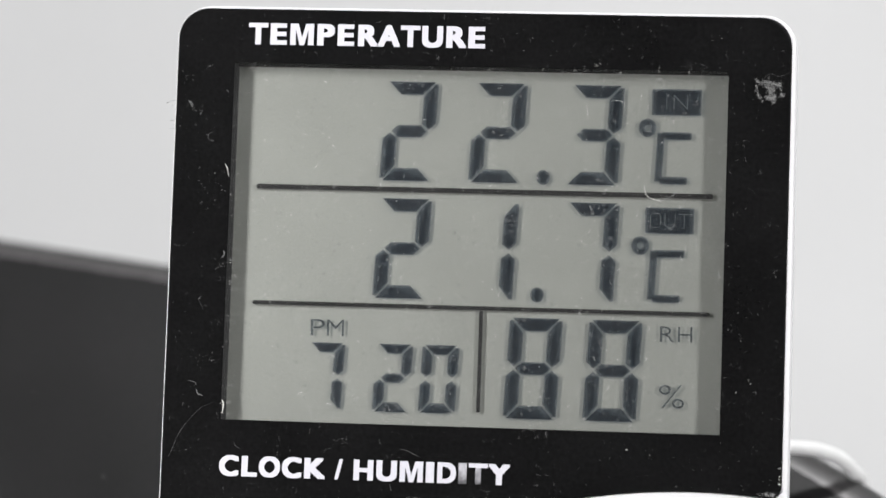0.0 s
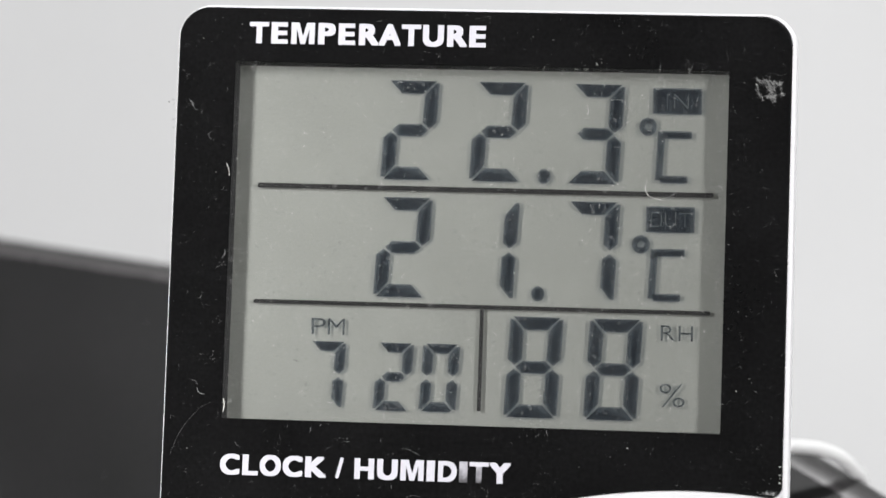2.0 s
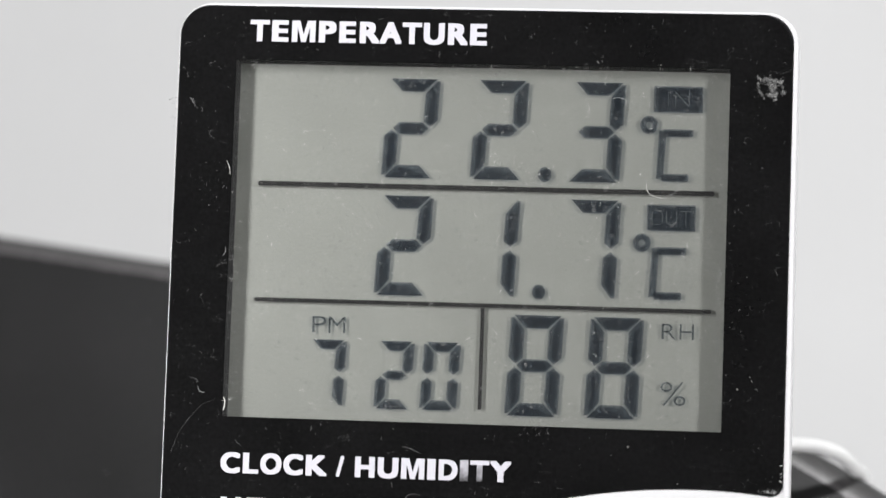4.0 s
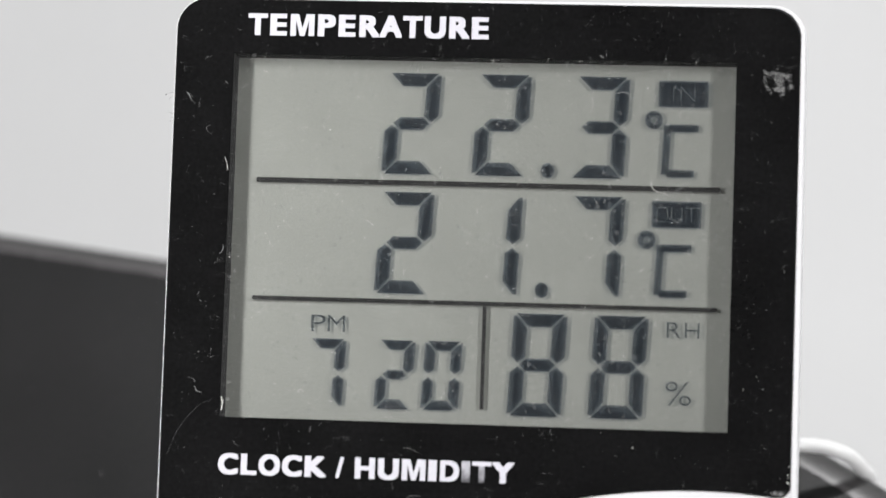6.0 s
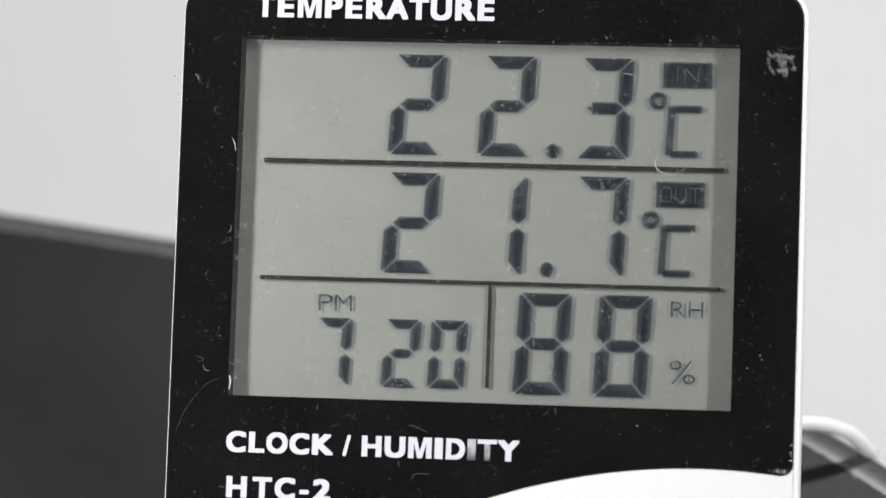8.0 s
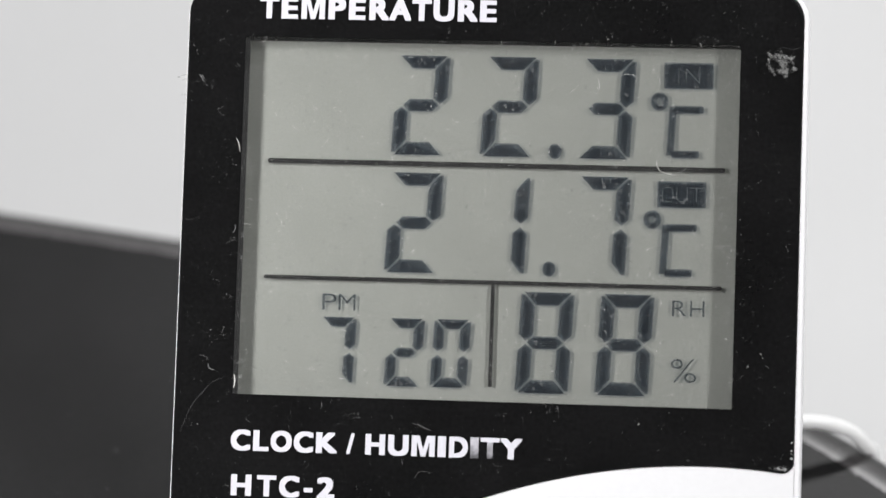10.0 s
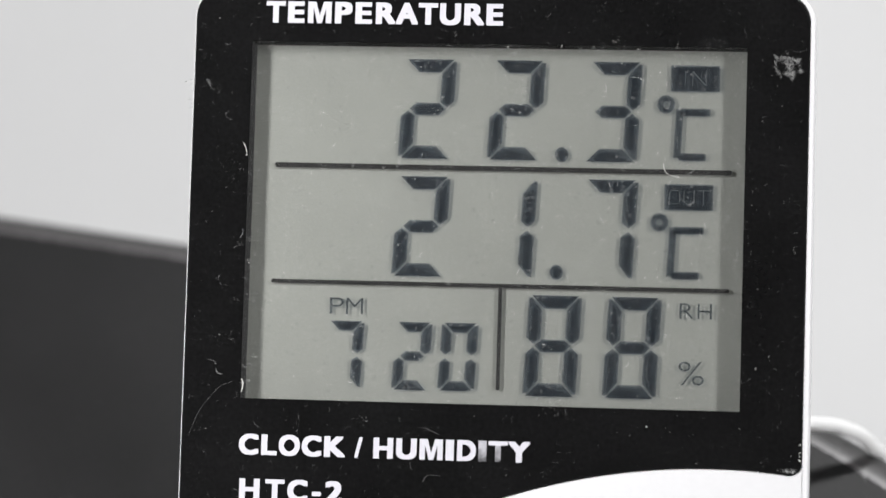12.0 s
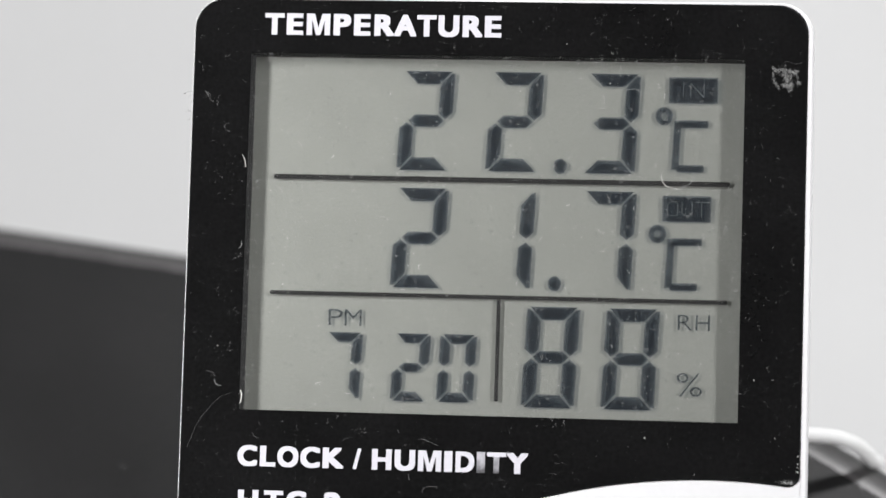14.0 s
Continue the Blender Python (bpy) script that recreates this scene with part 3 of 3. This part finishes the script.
# ---- the probe cable ----
def build_cable():
    pts = [(0.012, 0.0530, 0.7615), (0.030, 0.0555, 0.7605), (0.0420, 0.0575, 0.7592), (0.0493, 0.0587, 0.7580), (0.0521, 0.0592, 0.7575), (0.0546, 0.0598, 0.7569), (0.0569, 0.0602, 0.7562),
           (0.0589, 0.0603, 0.7554), (0.0609, 0.0604, 0.7542), (0.0625, 0.0608, 0.7522), (0.0638, 0.0614, 0.7497), (0.0649, 0.0647, 0.7457), (0.0656, 0.0668, 0.7418), (0.0660, 0.0680, 0.7370), (0.0662, 0.0684, 0.715),
           (0.065, 0.064, 0.60), (0.04, 0.03, 0.35), (0.0, -0.03, 0.06), (-0.06, -0.10, 0.0013), (-0.20, -0.14, 0.0013)]
    tagged(smooth(part("probe_cable", tube_bm(pts, 0.00128), M_CABLE), 60), "white round probe cable arching over table edge", "cable")


build_cable()


# ---- dust ----
def speck(bm, rng, u, v, size, z, material):
    n = rng.randint(4, 6)
    a0 = rng.uniform(0, 6.3)
    stretch, turn = rng.uniform(0.25, 0.85), rng.uniform(0, 6.3)
    ring = []
    for i in range(n):
        a, r = a0 + 2 * math.pi * i / n, size * rng.uniform(0.55, 1.1)
        x, y = r * math.cos(a), r * math.sin(a) * stretch
        ring.append(bm.verts.new(((u + x * math.cos(turn) - y * math.sin(turn)) * K, (v + x * math.sin(turn) + y * math.cos(turn)) * K, z * K)))
    top = bm.verts.new((u * K, v * K, (z + size * 0.5) * K))
    for i in range(n):
        bm.faces.new((ring[i], ring[(i + 1) % n], top)).material_index = material


def fibre(bm, rng, u, v, length, width, z, material, bend=None, heading=None, jitter=0.15):
    """A curved hair lying on the surface, slightly raised in its middle."""
    n = max(6, int(length / 0.2))
    h = rng.uniform(0, 6.3) if heading is None else heading
    b = rng.gauss(0, 1.5) if bend is None else bend
    x, y, prev = u, v, None
    for i in range(n + 1):
        t = i / n
        wd = width * (0.35 + 0.65 * math.sin(math.pi * min(max(t, 0.06), 0.94)))
        nx, ny = -math.sin(h), math.cos(h)
        zz = z + 0.05 * math.sin(math.pi * t)
        pair = (bm.verts.new(((x + nx * wd) * K, (y + ny * wd) * K, zz * K)), bm.verts.new(((x - nx * wd) * K, (y - ny * wd) * K, zz * K)))
        if prev:
            bm.faces.new((prev[0], prev[1], pair[1], pair[0])).material_index = material
        prev = pair
        x, y, h = x + length / n * math.cos(h), y + length / n * math.sin(h), h + b / n + rng.uniform(-jitter, jitter)


def on_panel(u, v):
    return -49.3 < u < 49.3 and 6 < v < 106.5 and v > curve_v(u) + 0.6 and not (v > 103 and abs(u) > 46)


def on_print(u, v):
    return (100.6 < v < 105.2 and -39.2 < u < 1.2) or (29.8 < v < 34.2 and -41.2 < u < 7.2)


def in_window(u, v):
    return W0 < u < W1 and V0 < v < V1


def flake(bm, rng, u, v, size, z, material):
    """A thin ragged patch lying flat."""
    n, turn, stretch = rng.randint(7, 10), rng.uniform(0, 6.3), rng.uniform(0.4, 1.0)
    ring = []
    for i in range(n):
        a, r = 2 * math.pi * i / n, size * rng.uniform(0.45, 1.1)
        x, y = r * math.cos(a), r * math.sin(a) * stretch
        ring.append(bm.verts.new(((u + x * math.cos(turn) - y * math.sin(turn)) * K, (v + x * math.sin(turn) + y * math.cos(turn)) * K, z * K)))
    hub = bm.verts.new((u * K, v * K, (z + 0.01) * K))
    for i in range(n):
        bm.faces.new((ring[i], ring[(i + 1) % n], hub)).material_index = material


def stroke(bm, points, width, z, material):
    """A hair or scratch along a smooth line through the points."""
    pts = [Vector(p) for p in points]
    path = []
    for i in range(len(pts) - 1):
        p0, p1, p2, p3 = pts[max(i - 1, 0)], pts[i], pts[i + 1], pts[min(i + 2, len(pts) - 1)]
        for j in range(6):
            t = j / 6
            path.append(0.5 * ((2 * p1) + (p2 - p0) * t + (2 * p0 - 5 * p1 + 4 * p2 - p3) * t * t + (3 * p1 - p0 - 3 * p2 + p3) * t ** 3))
    path.append(pts[-1])
    prev = None
    for i, p in enumerate(path):
        d = (path[min(i + 1, len(path) - 1)] - path[max(i - 1, 0)]).normalized()
        w = width * (0.4 + 0.6 * math.sin(math.pi * (0.08 + 0.84 * i / (len(path) - 1))))
        pair = [bm.verts.new(((p.x - k * d.y * w) * K, (p.y + k * d.x * w) * K, z * K)) for k in (1, -1)]
        if prev:
            bm.faces.new((prev[0], prev[1], pair[1], pair[0])).material_index = material
        prev = pair


def build_dust():
    rng = random.Random(11)
    bm = bmesh.new()

    def grain(u, v):
        win, k = in_window(u, v), rng.random()
        if rng.random() < (0.14 if win else 0.22):
            fibre(bm, rng, u, v, rng.uniform(0.25, 1.3) * rng.uniform(0.5, 1.0), rng.uniform(0.012, 0.026), 0.012, (1 if k < 0.2 else 0) if win else (0 if k < 0.05 else 2), jitter=0.55)
        else:
            size = (0.032 if win else 0.026) + (0.090 if win else 0.075) * rng.random() ** (4.0 if win else 5.0)
            speck(bm, rng, u, v, size, 0.008, (1 if k < 0.50 else 0 if k < 0.80 else 2) if win else (1 if k < 0.12 else 0 if k < 0.42 else 2))

    count = 0
    while count < 5200:
        u, v = rng.uniform(-49.5, 49.5), rng.uniform(12, 106.5)
        if on_panel(u, v) and not on_print(u, v):
            count += 1
            grain(u, v)
    for i in range(5400):
        grain(rng.uniform(W0 + 0.3, W1 - 0.3), rng.uniform(V0 + 0.3, V1 - 0.3))
    # loose clumps
    for i in range(170):
        cu, cv, wide = rng.uniform(-49, 49), rng.uniform(14, 106), rng.uniform(0.3, 1.0)
        for j in range(rng.randint(3, 8)):
            u, v = cu + rng.gauss(0, wide), cv + rng.gauss(0, wide)
            if on_panel(u, v) and not on_print(u, v):
                grain(u, v)
                flake(bm, rng, u, v, rng.uniform(0.06, 0.18), 0.006, 3)
    # a thin uneven film on the window
    for i in range(1500):
        u, v = rng.uniform(W0 + 0.4, W1 - 0.4), rng.uniform(V0 + 0.4, V1 - 0.4)
        flake(bm, rng, u, v, 0.10 + 0.35 * rng.random() ** 2, 0.004, 3)
    # the marks that stand out
    stroke(bm, ((-48.89, 33.31), (-48.24, 35.01), (-47.53, 36.86), (-46.35, 38.73), (-45.16, 40.14), (-43.82, 41.55), (-41.89, 42.37)), 0.028, 0.012, 2)
    stroke(bm, ((-40.42, 42.87), (-40.20, 41.96), (-40.37, 40.67)), 0.10, 0.012, 1)
    stroke(bm, ((-41.50, 81.38), (-41.03, 80.40), (-40.83, 79.17)), 0.05, 0.012, 1)
    stroke(bm, ((-43.90, 86.49), (-44.51, 86.08), (-44.40, 85.46), (-43.63, 84.95)), 0.04, 0.012, 2)
    stroke(bm, ((-48.01, 91.71), (-47.62, 91.22), (-47.28, 90.54)), 0.04, 0.012, 0)
    stroke(bm, ((-44.76, 44.44), (-44.43, 43.68), (-43.58, 43.46)), 0.055, 0.012, 0)
    stroke(bm, ((-46.15, 45.84), (-44.90, 45.50), (-45.03, 44.95)), 0.05, 0.012, 2)
    stroke(bm, ((-38.20, 36.06), (-37.93, 35.46), (-37.23, 35.08)), 0.045, 0.012, 2)
    stroke(bm, ((26.95, 79.21), (27.15, 78.14), (27.84, 77.40), (29.6, 76.9)), 0.05, 0.012, 1)
    stroke(bm, ((29.6, 76.9), (31.60, 77.92), (32.32, 79.15)), 0.05, 0.012, 0)
    fibre(bm, rng, -41.2, 67.2, 1.6, 0.05, 0.012, 0, -1.5, -1.1, 0.1)
    for wide, tone, line in (
            (0.030, 2, ((39.60, 101.53), (39.44, 100.79), (39.82, 100.14), (39.38, 99.30))),
            (0.032, 1, ((20.96, 92.90), (22.34, 93.07), (23.41, 92.58), (23.25, 91.88))),
            (0.035, 1, ((17.20, 92.12), (17.46, 91.20), (17.38, 90.59), (17.01, 90.77))),
            (0.018, 2, ((43.51, 44.65), (44.18, 44.85), (44.58, 45.32), (44.75, 45.60))),
            (0.018, 2, ((49.77, 47.17), (49.43, 46.47), (48.76, 46.09), (48.69, 45.45))),
            (0.018, 2, ((43.72, 43.56), (44.18, 43.12), (44.74, 42.60), (44.66, 42.14))),
            (0.032, 0, ((-11.09, 35.75), (-10.18, 35.66), (-9.10, 35.21), (-8.03, 34.71))),
            (0.028, 0, ((-10.33, 27.08), (-9.91, 27.93), (-9.01, 28.20), (-7.64, 28.07))),
            (0.028, 0, ((-12.56, 30.15), (-12.51, 29.64), (-12.31, 29.11))),
            (0.026, 2, ((-26.56, 26.96), (-25.81, 27.14), (-25.37, 27.69))),
            (0.026, 2, ((-23.52, 35.04), (-22.92, 35.42), (-22.32, 35.62)))):
        stroke(bm, line, 0.65 * wide, 0.012, tone)
    for u, v in ((-44.45, 49.96), (42.36, 46.56), (44.66, 47.98), (25.28, 36.92)):
        speck(bm, rng, u, v, 0.17, 0.008, 1)
    # wisps along the window's upper border
    for i in range(26):
        fibre(bm, rng, rng.gauss(35.0, 1.3), rng.gauss(98.9, 0.35), rng.uniform(0.3, 0.9), 0.011, 0.012, rng.choice((0, 2, 2, 2)), jitter=0.7)
    for i in range(14):
        fibre(bm, rng, rng.gauss(17.0, 2.0), rng.gauss(97.8, 0.6), rng.uniform(0.3, 0.9), 0.018, 0.012, rng.choice((0, 1, 2)), jitter=0.6)
    # the smear of lint beside the window
    for line, wide in ((((44.28, 96.98), (44.90, 96.28), (46.09, 96.61)), 0.16), (((44.45, 96.13), (44.63, 94.60), (45.56, 93.40)), 0.12), (((47.15, 96.17), (47.34, 94.34), (47.22, 92.97)), 0.22), (((48.20, 96.49), (48.39, 94.66), (48.84, 94.21)), 0.13), (((46.10, 96.7), (46.26, 96.0), (46.45, 95.3)), 0.38), (((46.4, 95.2), (46.9, 94.4), (47.2, 93.4)), 0.28), (((46.0, 94.2), (46.6, 94.0), (47.9, 94.3)), 0.22), (((46.9, 96.4), (47.7, 96.1), (48.3, 96.3)), 0.2)):
        a = [Vector(q) for q in line]
        for i in range(int(40 + 160 * wide)):
            t = rng.uniform(0, 2)
            q = a[int(t)].lerp(a[min(int(t) + 1, 2)], t - int(t))
            u, v = q.x + rng.gauss(0, wide * 0.8), q.y + rng.gauss(0, wide * 0.8)
            k = rng.random()
            if k < 0.45:
                flake(bm, rng, u, v, rng.uniform(0.10, 0.30), rng.uniform(0.004, 0.03), 3)
            elif k < 0.75:
                speck(bm, rng, u, v, rng.uniform(0.03, 0.10), 0.01, rng.choice((0, 0, 1, 2)))
            else:
                fibre(bm, rng, u, v, rng.uniform(0.3, 0.8), rng.uniform(0.010, 0.022), 0.014, rng.choice((0, 2, 2)), jitter=0.6)
    # lint that sticks out over the edge, with a dark grain at its end
    stroke(bm, ((-50.1, 91.6), (-50.8, 91.5), (-51.44, 91.2)), 0.02, -0.05, 2)
    speck(bm, rng, -51.44, 91.2, 0.20, -0.06, 4)
    stroke(bm, ((45.6, 97.1), (46.6, 97.9), (48.2, 97.5), (49.9, 98.3)), 0.02, 0.012, 2)
    for i in range(14):
        fibre(bm, rng, -50.1, rng.uniform(86, 92), rng.uniform(0.4, 1.3), 0.02, -0.1, rng.choice((0, 1)), None, rng.uniform(2.4, 3.9))
    # grit along the panel's lower border
    for i in range(70):
        u, v = 48.0 + rng.gauss(0, 0.7), curve_v(48.5) + 0.55 + abs(rng.gauss(0, 0.3))
        if u < 49.4:
            flake(bm, rng, u, v, rng.uniform(0.08, 0.22), 0.006, rng.choice((0, 2, 2, 2, 3)))
    for v in (32.2, 32.9, 33.4, 34.7):
        speck(bm, rng, 49.6, v, 0.24, 0.008, 1)
    ob = tagged(part("dust", bm, (M_DUST, M_DUST_BRIGHT, M_DUST_DIM, M_FILM, M_EDGE_MID)), "pale dust specks and lint on the thermometer front", "dust", kind="stuff")
    ob.matrix_world = FACE


def on_table(x, y):
    """Whether a place (mm) lies on the flat of the tabletop."""
    a = radians(TABLE_TURN)
    s, h = (x * math.cos(a) + y * math.sin(a)) / 1000, (-x * math.sin(a) + y * math.cos(a)) / 1000
    cs, ch, q = TOP_X1 - CORNER, TOP_Y1 - CORNER, CORNER - EDGE - 0.001
    return math.hypot(max(s - cs, 0), max(h - ch, 0)) < q


def build_table_dust():
    rng = random.Random(23)
    bm = bmesh.new()
    for i in range(800):
        x, y = rng.uniform(-150, 90), rng.uniform(-20, 130)
        if not on_table(x, y) or (abs(x) < 52 and -2 < y < 32):
            continue
        k = rng.random()
        if rng.random() < 0.25:
            fibre(bm, rng, x, y, rng.uniform(0.6, 2.4), rng.uniform(0.02, 0.05), 0.02, 0 if k < 0.08 else 2)
        else:
            speck(bm, rng, x, y, 0.05 + 0.13 * rng.random() ** 3, 0.01, 0 if k < 0.2 else 2)
    stroke(bm, ((57.2, 53.6), (59.2, 54.1), (60.9, 55.3), (62.1, 57.0)), 0.08, 0.01, 2)
    for x, y in ((61.7, 53.9), (62.8, 54.2), (62.0, 53.2)):
        flake(bm, rng, x, y, 0.45, 0.008, 2)
    ob = tagged(part("dust", bm, (M_DUST, M_DUST_BRIGHT, M_DUST_DIM, M_FILM)), "fine grey dust and lint on the dark tabletop", "dust", kind="stuff")
    ob.matrix_world = pose(0, 0, TABLE_Z + 0.0001)


build_dust()
build_table_dust()


# ---- what moves: the colon of the clock winks once a second ----
def motions():
    for ob in COLON:
        u, v, z = ob.location
        shown, sunk = pose(u, v, z), pose(u, v, z - 0.0032)
        rows = [(0.0, sunk)]
        for s in range(14):
            rows += [(s + 0.37, sunk), (s + 0.41, shown), (s + 0.81, shown), (s + 0.85, sunk)]
        rows.append((14.0, sunk))
        walk(ob, rows)


motions()
